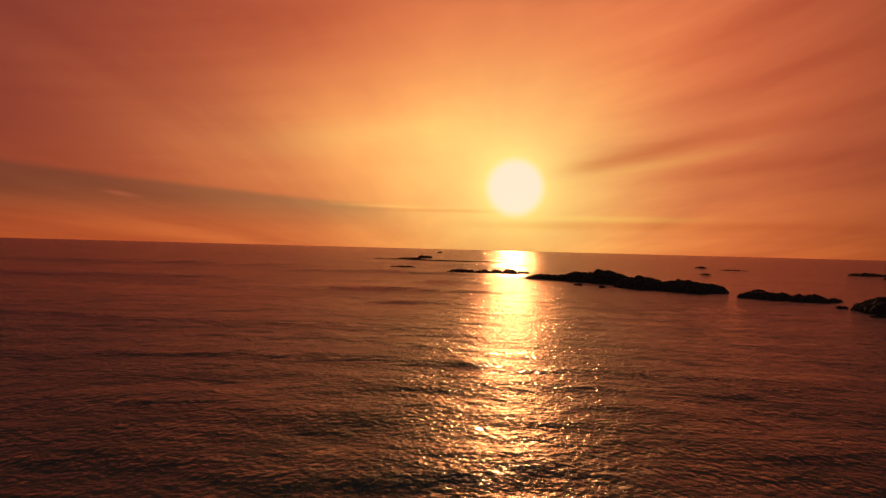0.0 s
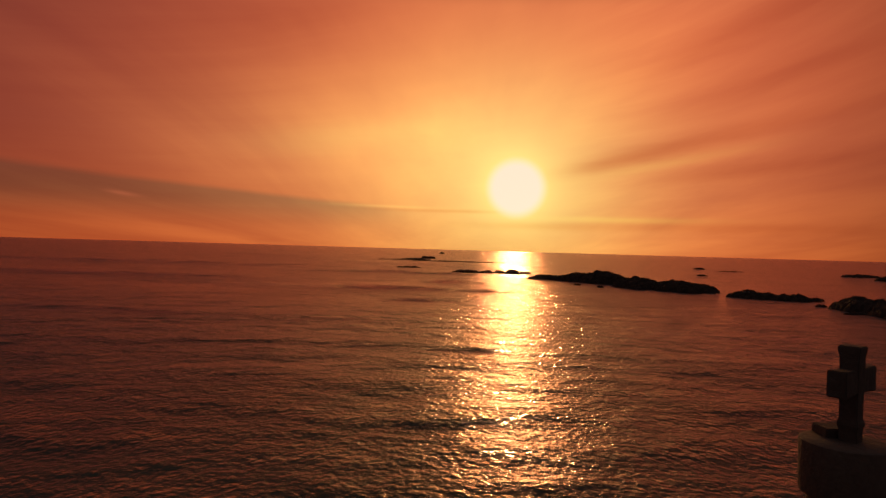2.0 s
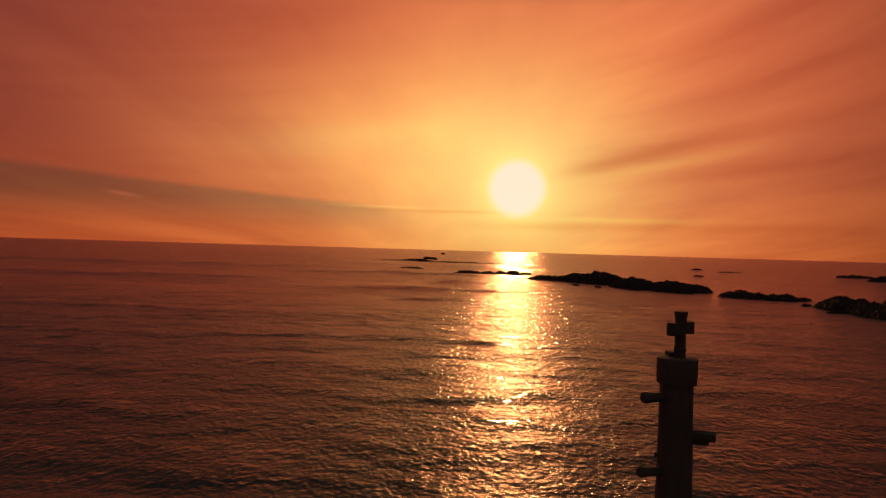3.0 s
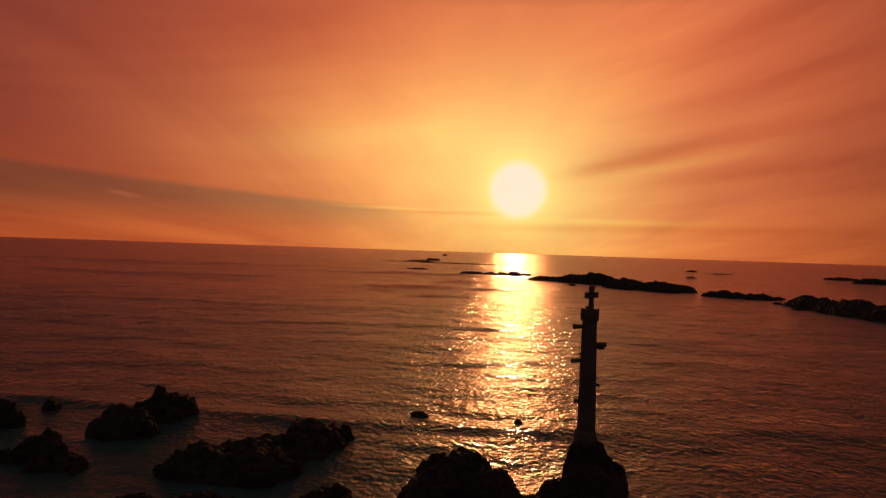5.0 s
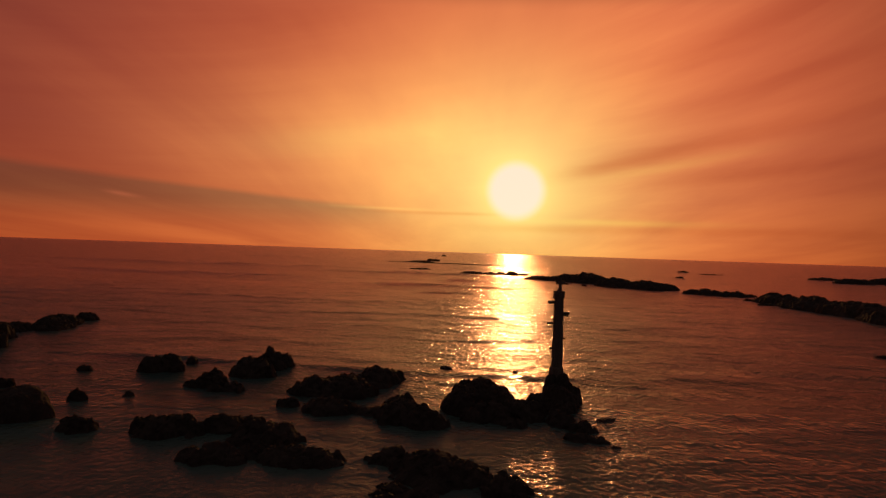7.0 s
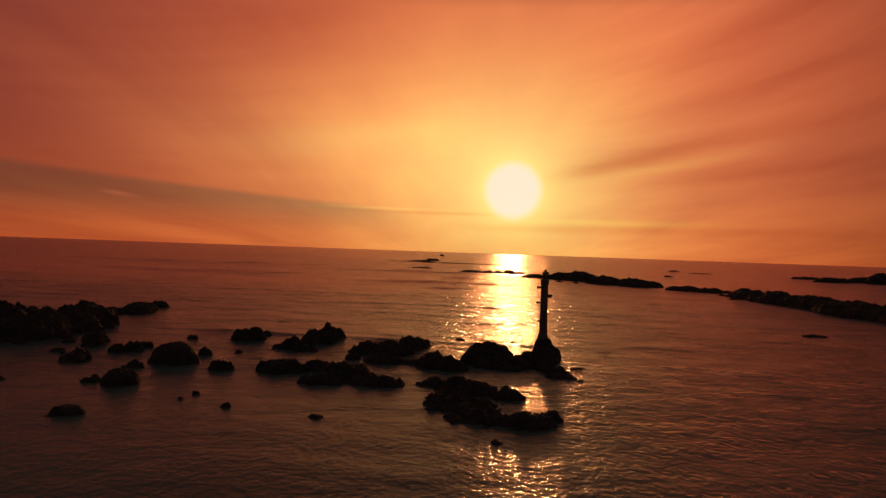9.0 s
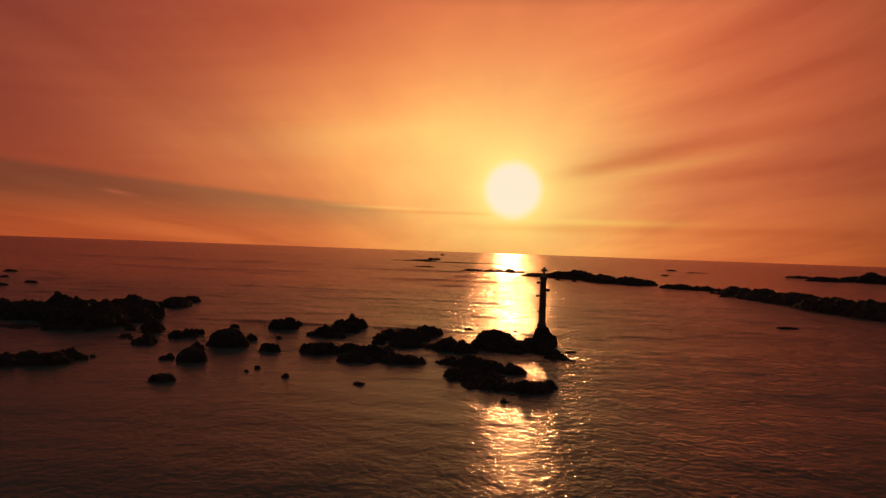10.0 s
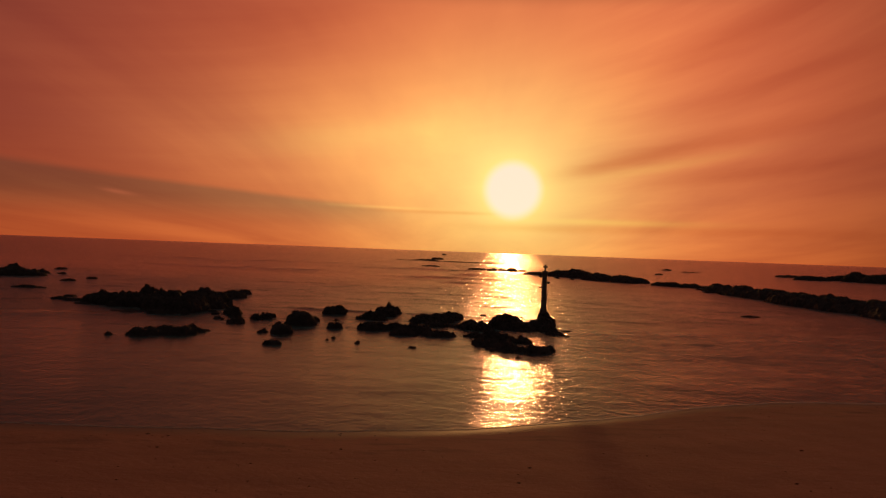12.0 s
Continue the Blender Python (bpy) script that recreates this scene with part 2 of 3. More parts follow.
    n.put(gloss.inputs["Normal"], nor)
    # the finest ripples scatter the sun's light widely
    haze = n.add("ShaderNodeBsdfGlossy")
    haze.inputs["Color"].default_value = col(0.95, 0.66, 0.66)
    n.put(haze.inputs["Roughness"], n.smooth(y, -30.0, 100.0, 0.26, 0.38))
    n.put(haze.inputs["Normal"], nor)
    shine = n.add("ShaderNodeMixShader")
    n.put(shine.inputs[0], n.smooth(y, -40.0, 60.0, 0.24, 0.42))
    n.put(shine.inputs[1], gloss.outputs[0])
    n.put(shine.inputs[2], haze.outputs[0])
    fres = n.add("ShaderNodeFresnel")
    n.put(fres.inputs["IOR"], n.smooth(y, 30.0, 220.0, 1.18, 1.60))
    n.put(fres.inputs["Normal"], nor)
    mix = n.add("ShaderNodeMixShader")
    n.put(mix.inputs[0], fres.outputs[0])
    n.put(mix.inputs[1], deep.outputs[0])
    n.put(mix.inputs[2], shine.outputs[0])
    n.put(m.node_tree.nodes["Material Output"].inputs["Surface"], mix.outputs[0])
    return m


def rock_material():
    m, n, s = material("wet_dark_rock")
    pos = n.add("ShaderNodeNewGeometry").outputs["Position"]
    big = n.noise(pos, 0.7, 4.0, 0.6)
    fine = n.noise(pos, 6.0, 4.0, 0.65)
    n.put(s.inputs["Base Color"], n.mix(n.m("MULTIPLY", fine, 0.6), n.ramp(big, [(0.35, (0.046, 0.030, 0.027)), (0.65, (0.098, 0.064, 0.056))]),
                                        col(0.040, 0.026, 0.022)))
    n.put(s.inputs["Roughness"], n.m("ADD", 0.50, n.m("MULTIPLY", fine, 0.5)))
    s.inputs["Specular IOR Level"].default_value = 0.12
    bump(n, s, n.m("ADD", n.m("MULTIPLY", fine, 0.10), n.m("MULTIPLY", n.noise(pos, 22.0, 2.0), 0.03)))
    return m


def stone_material(name, lo, hi):
    m, n, s = material(name)
    pos = n.add("ShaderNodeTexCoord").outputs["Object"]
    big = n.noise(n.scaled(pos, (1.0, 1.0, 0.35)), 1.6, 4.0, 0.6)
    fine = n.noise(pos, 14.0, 4.0, 0.6)
    c = n.ramp(big, [(0.32, lo), (0.68, hi)])
    n.put(s.inputs["Base Color"], n.mix(n.m("MULTIPLY", fine, 0.5), c, col(*[v * 0.55 for v in lo])))
    n.put(s.inputs["Roughness"], n.m("ADD", 0.62, n.m("MULTIPLY", fine, 0.3)))
    bump(n, s, n.m("ADD", n.m("MULTIPLY", fine, 0.025), n.m("MULTIPLY", big, 0.05)))
    return m


def sand_material():
    m, n, s = material("beach_sand")
    pos = n.add("ShaderNodeNewGeometry").outputs["Position"]
    x, y, z = n.sep(pos)
    big = n.noise(n.scaled(pos, (0.10, 0.3, 0.0)), 1.0, 4.0, 0.55)
    fine = n.noise(pos, 9.0, 4.0, 0.65)
    marks = n.noise(n.scaled(pos, (1.0, 1.6, 0.0)), 1.5, 3.0, 0.6, 0.3)
    wet = n.m("MULTIPLY", n.smooth(n.m("ADD", z, n.m("MULTIPLY", n.m("SUBTRACT", big, 0.5), 0.12)), 0.14, 0.03), 1.0)
    dry = n.ramp(big, [(0.3, (0.38, 0.114, 0.064)), (0.7, (0.50, 0.156, 0.090))])
    dry = n.mix(n.m("MULTIPLY", n.smooth(fine, 0.55, 0.72), 0.45), dry, col(0.25, 0.085, 0.055))
    # patches of damp sand and weed left along the last tide line
    tide = n.m("MULTIPLY", n.bell(z, 0.24, 0.13), n.smooth(n.noise(n.scaled(pos, (0.22, 0.9, 0.0)), 1.0, 5.0, 0.65, 0.4), 0.48, 0.66))
    dry = n.mix(n.m("MULTIPLY", tide, 0.55), dry, col(0.17, 0.055, 0.036))
    stain = n.smooth(n.noise(n.scaled(pos, (0.5, 0.9, 0.0)), 1.0, 6.0, 0.7), 0.56, 0.70)
    dry = n.mix(n.m("MULTIPLY", stain, 0.30), dry, col(0.22, 0.070, 0.045))
    n.put(s.inputs["Base Color"], n.mix(wet, dry, col(0.23, 0.076, 0.046)))
    n.put(s.inputs["Roughness"], n.m("SUBTRACT", 0.95, n.m("MULTIPLY", wet, 0.35)))
    rough = n.m("SUBTRACT", 1.0, n.m("MULTIPLY", wet, 0.9))
    bump(n, s, n.m("MULTIPLY", rough, n.m("ADD", n.m("MULTIPLY", marks, 0.035), n.m("MULTIPLY", fine, 0.012))))
    return m


def foam_material():
    m, n, s = material("sea_foam")
    pos = n.add("ShaderNodeNewGeometry").outputs["Position"]
    f = n.noise(pos, 7.0, 4.0, 0.7)
    n.put(s.inputs["Base Color"], n.ramp(f, [(0.35, (0.32, 0.22, 0.17)), (0.65, (0.66, 0.52, 0.43))]))
    s.inputs["Roughness"].default_value = 0.55
    bump(n, s, n.m("MULTIPLY", f, 0.03))
    return m


WATER, ROCK, SAND, FOAM = water_material(), rock_material(), sand_material(), foam_material()
CONCRETE = stone_material("weathered_concrete", (0.115, 0.074, 0.062), (0.20, 0.135, 0.115))
GRANITE = stone_material("grey_granite", (0.090, 0.060, 0.052), (0.16, 0.112, 0.10))
TIMBER = stone_material("grey_timber", (0.10, 0.075, 0.05), (0.20, 0.16, 0.12))


# ---- helpers for meshes ----
def mesh_from(name, verts, faces, mat, smooth=True):
    me = bpy.data.meshes.new(name)
    me.from_pydata(verts, [], faces)
    me.materials.append(mat)
    if smooth:
        me.polygons.foreach_set("use_smooth", [True] * len(me.polygons))
    me.update()
    return me


def part(name, bm, mat, parent, label=""):
    me = bpy.data.meshes.new(name)
    bm.normal_update()
    bm.to_mesh(me)
    bm.free()
    me.materials.append(mat)
    ob = new(name, me)
    ob.parent = parent
    return tagged(ob, label) if label else ob


def grid_mesh(name, xs, ys, height, mat):
    """A sheet over the product of xs and ys, with its heights."""
    nx, ny = len(xs), len(ys)
    gx, gy = np.meshgrid(xs, ys)
    co = np.stack([gx, gy, height(gx, gy)], axis=-1).reshape(-1, 3)
    i = np.arange(nx * ny).reshape(ny, nx)
    quads = np.stack([i[:-1, :-1], i[:-1, 1:], i[1:, 1:], i[1:, :-1]], axis=-1).reshape(-1, 4)
    me = bpy.data.meshes.new(name)
    me.vertices.add(len(co))
    me.vertices.foreach_set("co", co.ravel())
    me.loops.add(quads.size)
    me.loops.foreach_set("vertex_index", quads.ravel().astype(np.int32))
    me.polygons.add(len(quads))
    me.polygons.foreach_set("loop_start", np.arange(0, quads.size, 4, dtype=np.int32))
    me.polygons.foreach_set("use_smooth", np.ones(len(quads), dtype=bool))
    me.update(calc_edges=True)
    me.validate()
    me.materials.append(mat)
    return me


def spread(lo, hi, step, out_lo, out_hi, grow=1.06):
    """Even steps from lo to hi, then steps that grow out to out_lo and out_hi."""
    mid = list(np.arange(lo, hi + step * 0.5, step))
    a_, s_ = mid[0], step
    left = []
    while a_ > out_lo:
        s_ *= grow
        a_ -= s_
        left.append(max(a_, out_lo))
    b_, s_ = mid[-1], step
    right = []
    while b_ < out_hi:
        s_ *= grow
        b_ += s_
        right.append(min(b_, out_hi))
    return np.array(left[::-1] + mid + right)


# ---- ground, sea ----
SHORE_X = np.array([-400, -90, -46, -32, -24, -17.7, -12.9, -8.6, -3.9, 1.5, 7.6, 13.5, 22.5, 45, 90, 400])
SHORE_Y = np.array([-60, -65.5, -66.0, -65.6, -65.2, -64.0, -62.8, -60.9, -59.1, -56.1, -53.1, -51.4, -50.6, -49, -44, -30])


def shore(x):
    """The y of the waterline: the land lies on its lower side."""
    xs = np.asarray(x, dtype=float)
    s = sum(np.interp(xs + d, SHORE_X, SHORE_Y) for d in (-3.0, -1.5, 0.0, 1.5, 3.0)) / 5
    return s + 0.10 * np.sin(xs * 0.53) + 0.05 * np.sin(xs * 1.7 + 1.0)


def land(x, y):
    d = shore(x) - y                     # metres up the beach
    up = np.where(d > 0, 0.055 * d - 0.00018 * d * d, 0.07 * d)
    up = np.where(d > 120, 4.0 + 0.004 * (d - 120), up)
    dents = 0.02 * np.sin(x * 1.7 + 0.6 * np.sin(y * 0.9)) * np.sin(y * 1.3 + 0.8 * np.sin(x * 0.7))
    return np.maximum(up + dents * (d > 2), -1.4)


ground = new("ground", grid_mesh("ground", spread(-60, 60, 0.6, -5200, 5200, 1.15), spread(-112, -46, 0.5, -2000, 5200, 1.15), land, SAND))
tagged(ground, "brown sandy beach sloping down under the sea", "beach", kind="structure")

rng = np.random.RandomState(4)
WAVES = []
for i in range(34):
    length = 1.3 * (15.0 / 1.3) ** (i / 33.0)
    heading = math.radians(90 + rng.normal(4, 24 if length < 6 else 11))
    WAVES.append((2 * math.pi / length, math.cos(heading), math.sin(heading), rng.uniform(0, 6.28), 0.0030 * length ** 0.45, length))

for i in range(14):                      # longer wind waves
    length = 3.5 * 3.5 ** (i / 13.0)
    heading = math.radians(90 + rng.normal(3, 15))
    WAVES.append((2 * math.pi / length, math.cos(heading), math.sin(heading), rng.uniform(0, 6.28), 0.0014 * length, length))


def sea(x, y):
    spacing = np.maximum(np.gradient(y[:, 0])[:, None], 0.30) + 0 * x
    sx = np.maximum(np.gradient(x[0])[None, :], 0.30) + 0 * x
    z = np.zeros_like(x)
    calm = 1 - 0.75 / (1 + np.exp((y + 14) / 5)) * (1 / (1 + np.exp((x + 4) / 6)))
    calm = calm * (0.30 + 0.70 / (1 + np.exp(-(y - shore(x) - 14) / 4)))
    for k, cx, cy, ph, amp, length in WAVES:
        keep = np.clip(length / (3.0 * spacing) - 1, 0, 1) * np.clip(length / (3.0 * sx * max(abs(cx), 0.15)) - 1, 0, 1)
        phase = k * (cx * x + cy * y) + ph + 0.8 * np.sin(0.07 * x + ph) + 0.5 * np.sin(0.05 * y + 2 * ph)
        z += amp * keep * (np.sin(phase) + 0.22 * np.sin(2 * phase + 1.2))
    # long low swells rolling in
    for y0, x0, wide, deep, tall in ((66, -30, 45, 2.2, 0.22), (96, -60, 60, 2.4, 0.25), (166, -22, 38, 2.4, 0.8), (206, -4, 11, 1.6, 0.9), (205, -110, 60, 3.4, 0.7),
                                     (128, -10, 10, 1.6, 0.5), (274, -25, 50, 3.8, 1.2), (330, -150, 90, 5.0, 1.1), (430, -20, 90, 6.0, 1.5), (360, 10, 30, 3.5, 1.1),
                                     (12, -28, 26, 1.3, 0.32), (620, -120, 120, 9.0, 1.3)):
        line = y0 + 1.4 * np.sin(x * 0.09 + y0) - 0.05 * (x - x0)
        u = (y - line) / deep
        z += tall * np.exp(-np.where(u > 0, u * 0.7, u * 1.5) ** 2) * np.exp(-((x - x0) / wide) ** 2)
    return z * calm


water = new("water", grid_mesh("water", spread(-62, 62, 0.36, -5200, 5200, 1.055), spread(-70, 75, 0.34, -90, 5200, 1.02), sea, WATER))
tagged(water, "dark rippled sea reflecting the orange sunset", "sea", kind="structure")


def foam_line():
    """The thin wash of foam at the water's edge."""
    xs = np.arange(-120, 120, 0.25)
    verts, faces = [], []
    for i_, x_ in enumerate(xs):
        s_ = float(shore(x_))
        w_ = 0.04 + 0.22 / (1 + math.exp(-(x_ + 12) / 3)) * (0.7 + 0.5 * noise.noise((x_ * 0.6, 0, 0))) + 0.03 * noise.noise((x_ * 2.3, 5, 0))
        off = 0.12 * noise.noise((x_ * 0.9, 9, 0))
        for dy, dz in ((-w_, 0.004), (-0.5 * w_, 0.026), (0.5 * w_, 0.03), (w_, -0.03)):
            yy = s_ + off + dy - 0.1
            verts.append((x_, yy, max(float(land(np.array(x_), np.array(yy))), 0.0) + dz))
        if i_:
            for k_ in range(3):
                b_ = i_ * 4 + k_
                faces.append((b_ - 4, b_, b_ + 1, b_ - 3))
    return mesh_from("foam", verts, faces, FOAM)


tagged(new("foam", foam_line()), "thin pale line of foam along the waterline", "foam", kind="stuff")


def debris():
    """Scraps of weed and shell left on the sand by the tide."""
    rnd = random.Random(12)
    verts, faces = [], []
    for k in range(420):
        x_ = rnd.uniform(-60, 40)
        up_ = rnd.choice((rnd.uniform(0.6, 2.6), rnd.uniform(1.5, 30.0), rnd.uniform(3.0, 14.0)))
        y_ = float(shore(x_)) - up_
        z_ = float(land(np.array(x_), np.array(y_)))
        size = rnd.uniform(0.012, 0.035) * (2.2 if rnd.random() < 0.10 else 1.0)
        a_ = rnd.uniform(0, 6.28)
        base = len(verts)
        for ring_, (r_, h_) in enumerate(((1.0, -0.01), (0.75, 0.35), (0.3, 0.5))):
            for c_ in range(7):
                t_ = a_ + c_ * 6.283 / 7
                w_ = r_ * size * rnd.uniform(0.7, 1.3)
                verts.append((x_ + math.cos(t_) * w_ * 1.7, y_ + math.sin(t_) * w_, z_ + h_ * size * rnd.uniform(0.7, 1.2)))
        for ring_ in range(2):
            for c_ in range(7):
                n_ = (c_ + 1) % 7
                faces.append((base + ring_ * 7 + c_, base + ring_ * 7 + n_, base + ring_ * 7 + 7 + n_, base + ring_ * 7 + 7 + c_))
        faces.append(tuple(base + 14 + c_ for c_ in range(7)))
    return mesh_from("debris", verts, faces, ROCK, smooth=False)


tagged(new("debris", debris()), "dark scraps of seaweed and shell scattered over the sand", "seaweed", kind="stuff")


# ---- rocks ----
def rock_mesh(lumps, seed, step, crag, boulder):
    """One craggy rock over lumps (x, y, half width, half depth, height), its foot on the sea bed."""
    x0, x1 = min(l[0] - 1.5 * l[2] for l in lumps) - 0.3, max(l[0] + 1.5 * l[2] for l in lumps) + 0.3
    y0, y1 = min(l[1] - 1.5 * l[3] for l in lumps) - 0.3, max(l[1] + 1.5 * l[3] for l in lumps) + 0.3
    nx, ny = int((x1 - x0) / step) + 2, int((y1 - y0) / step) + 2
    ox, oy = seed * 17.3, seed * 5.9
    fx = max(max(l[2] for l in lumps) / 9.0, 1.0)         # broad reefs have broader crags
    broad = max(l[2] for l in lumps) > 4.0
    verts = []
    for j in range(ny):
        for i in range(nx):
            x, y = x0 + i * step, y0 + j * step
            p = Vector(((x + ox) / fx, (y + oy) / fx, 0.0))
            wx, wy = noise.noise(p * 0.55), noise.noise(p * 0.55 + Vector((40, 7, 0)))
            vx, vy = noise.noise(p * 1.9), noise.noise(p * 1.9 + Vector((9, 31, 0)))
            top = -1.7
            for lx, ly, rx, ry, h in lumps:
                k = min(rx, ry, 2.0) * crag
                u = (x - lx + 0.30 * k * wx + 0.16 * k * vx) / (rx * 1.16)
                w = (y - ly + 0.30 * k * wy + 0.16 * k * vy) / (ry * 1.10)
                r2 = u * u + w * w
                if r2 < 2.2:
                    foot = 0.5 if h < 3 else 1.2
                    t = (foot + h) * max(1 - r2 ** (1.7 if boulder else 1.25 if ry < 6 else 1.15), 0.0) ** (0.6 if ry < 6 else 0.8) - foot
                    if r2 >= 1:
                        t = -foot - 1.6 * (r2 - 1)
                    top = max(top, t)
            if top > -1.65:
                b1 = 0.28 - 1.1 * noise.voronoi(p * 0.75)[0][0] ** 2
                b2 = 0.28 - 1.1 * noise.voronoi(p * 1.9)[0][0] ** 2
                b3 = 0.28 - 1.1 * noise.voronoi(p * 4.6)[0][0] ** 2
                size = min(max(l[4] for l in lumps), 2.6)
                if broad:
                    b0 = 0.30 - 0.9 * noise.voronoi(p * 0.26)[0][0] ** 2 + 0.5 * noise.noise(p * 0.5)
                    top += 0.55 * size * b0 if top > 0 else 0.0
                fade = min(max((top + 0.9) / 0.9, 0.0), 1.0)
                top += crag * fade * (0.62 * min(size, 1.4) * b1 + (0.38 if broad else 0.50) * min(size, 1.2) * b2 + (0.20 if broad else 0.26) * min(size, 0.9) * b3)
            q = Vector((x, y, top * 1.3))
            jx = noise.noise(q * 2.3 / fx) * 0.16 * crag + noise.noise(q * 6.0 / fx) * 0.05
            jy = noise.noise(q * 2.3 / fx + Vector((5, 5, 5))) * 0.16 * crag + noise.noise(q * 6.0 / fx + Vector((3, 1, 8))) * 0.05
            verts.append((x + jx * fx, y + jy * fx, top))
    # no higher than its tallest lump
    tall, peak = max(l[4] for l in lumps), max(v[2] for v in verts)
    if peak > 0.02:
        verts = [(v[0], v[1], v[2] * tall / peak if v[2] > 0 else v[2]) for v in verts]
    # the pieces that hang together, the largest first
    quads = []
    for j in range(ny - 1):
        for i in range(nx - 1):
            quad = (j * nx + i, j * nx + i + 1, (j + 1) * nx + i + 1, (j + 1) * nx + i)
            if max(verts[k][2] for k in quad) > -1.5:
                quads.append(quad)
    root = list(range(len(verts)))

    def find(k):
        while root[k] != k:
            root[k] = root[root[k]]
            k = root[k]
        return k

    for quad in quads:
        for k in quad[1:]:
            root[find(k)] = find(quad[0])
    pieces = {}
    for quad in quads:
        pieces.setdefault(find(quad[0]), []).append(quad)
    made = []
    for piece in sorted(pieces.values(), key=len, reverse=True):
        if max(verts[k][2] for quad in piece for k in quad) < 0.1:
            continue
        keep = {}
        faces = [tuple(keep.setdefault(k, len(keep)) for k in quad) for quad in piece]
        cx = sum(verts[k][0] for k in keep) / len(keep)
        cy = sum(verts[k][1] for k in keep) / len(keep)
        used = [(verts[k][0] - cx, verts[k][1] - cy, verts[k][2]) for k in keep]
        made.append((mesh_from("rock", used, faces, ROCK, smooth=False), (cx, cy, 0)))
    return made


SEEDS = iter(range(1, 1000))


def rock(label, *lumps, name="rock", group="rocks in the shallows", crag=1.0):
    lumps = [(lx, ly, rx, ry, min(h, 0.85 * rx) if rx < 0.6 and len(lumps) == 1 else h) for lx, ly, rx, ry, h in lumps]
    width = max(l[2] for l in lumps)
    seed = next(SEEDS)
    rnd = random.Random(seed)
    few = len(lumps) > 5
    # broken ledges and blocks round the foot and on top
    more = []
    for lx, ly, rx, ry, h in lumps:
        for k_ in range((5 if few else 8) if rx > 0.7 else 2):
            a_, f_ = rnd.uniform(0, 6.283), rnd.uniform(0.5, 1.05)
            g_ = rnd.uniform(0.16, 0.36) if f_ > 0.8 else rnd.uniform(0.30, 0.50)
            more.append((lx + rx * f_ * math.cos(a_), ly + ry * f_ * math.sin(a_), rx * g_, max(ry * g_, 0.2),
                         h * rnd.uniform(0.15, 0.6) if f_ > 0.8 else h * rnd.uniform(0.55, 0.85)))
    lumps = list(lumps) + more
    step = min(max(width * 0.045, 0.05), 0.6) if not few else 0.09 if width < 3 else 0.2 if width < 6 else 0.45
    boulder = crag < 0.9
    crag *= min(1.0, 0.35 + width)
    for me, at in rock_mesh(lumps, seed, step, crag, boulder):
        ob = new(name, me)
        ob.location = at
        tagged(ob, label, "rock" if name == "rock" else name, group)


BIG = "craggy black rock mass standing in the sea"
MID = "rounded dark wet rock in the shallow water"
LOW = "low dark rock barely clear of the water"
# under the pillar
rock("dark rock outcrop that carries the stone pillar", (0.15, -0.2, 1.12, 1.15, 2.75), (-0.3, -2.4, 1.4, 2.4, 1.9), (-3.4, -5.4, 1.6, 1.5, 1.35),
     (-8.0, -4.0, 1.5, 2.2, 1.8), (-6.7, -1.5, 1.8, 1.7, 2.25), (-5.3, -3.4, 1.6, 2.0, 1.85), (-6.3, -6.3, 1.9, 1.6, 1.2), (-4.3, -8.0, 1.1, 1.0, 0.6),
     (1.3, -0.8, 0.7, 1.1, 1.45), (-1.7, -3.2, 1.2, 1.8, 1.4), (-0.7, -6.6, 1.0, 1.5, 0.8), (0.4, -8.6, 0.95, 0.8, 0.45))
rock(LOW, (-0.2, -11.0, 1.1, 0.8, 0.5), (0.9, -11.4, 0.7, 0.5, 0.3))
rock(LOW, (2.7, -5.7, 0.9, 0.5, 0.12), (3.3, -5.3, 0.5, 0.3, 0.12), crag=1.3)
rock(LOW, (1.6, -12.7, 0.45, 0.35, 0.18))
# in front of the pillar, in the sun's path
rock(BIG, (-12.6, -16.4, 1.25, 1.06, 0.77), (-9.7, -18.6, 2.52, 2.14, 1.28), (-12.5, -23.7, 0.91, 0.78, 0.82), (-10.9, -24.3, 0.83, 0.70, 0.94),
     (-9.2, -27.6, 2.29, 1.94, 0.82), (-6.2, -20.8, 1.27, 1.08, 1.22), (-8.4, -23.9, 0.95, 0.80, 0.92), (-5.6, -28.7, 1.96, 1.67, 1.00),
     (-3.6, -27.4, 0.79, 0.66, 0.84),
     (-10.8, -21.4, 2.2, 1.8, 0.55), (-9.5, -24.6, 2.3, 1.8, 0.60), (-11.6, -25.3, 1.3, 1.0, 0.45))
rock(LOW, (-8.3, -33.4, 0.43, 0.37, 0.25))
rock(BIG, (-12.6, -7.4, 1.47, 1.99, 1.50), (-11.0, -8.5, 1.26, 1.47, 1.32), (-10.1, -9.2, 1.00, 0.84, 0.78), (-13.0, -4.4, 1.26, 1.78, 1.20))
rock(BIG, (-20.0, 0.8, 2.42, 2.21, 1.32), (-17.6, 0.6, 2.31, 2.62, 1.50), (-15.6, 4.8, 1.99, 2.94, 1.50), (-14.3, 6.4, 0.95, 1.16, 0.90),
     (-17.9, 3.4, 1.37, 1.26, 1.08))
rock(MID, (-18.0, -5.7, 1.99, 1.68, 1.02), (-16.4, -6.0, 0.95, 0.84, 0.54))
rock(LOW, (-14.8, -6.1, 1.21, 1.03, 0.54))
rock(BIG, (-24.2, -11.5, 1.42, 1.05, 1.14), (-22.8, -10.5, 1.16, 0.95, 1.02))
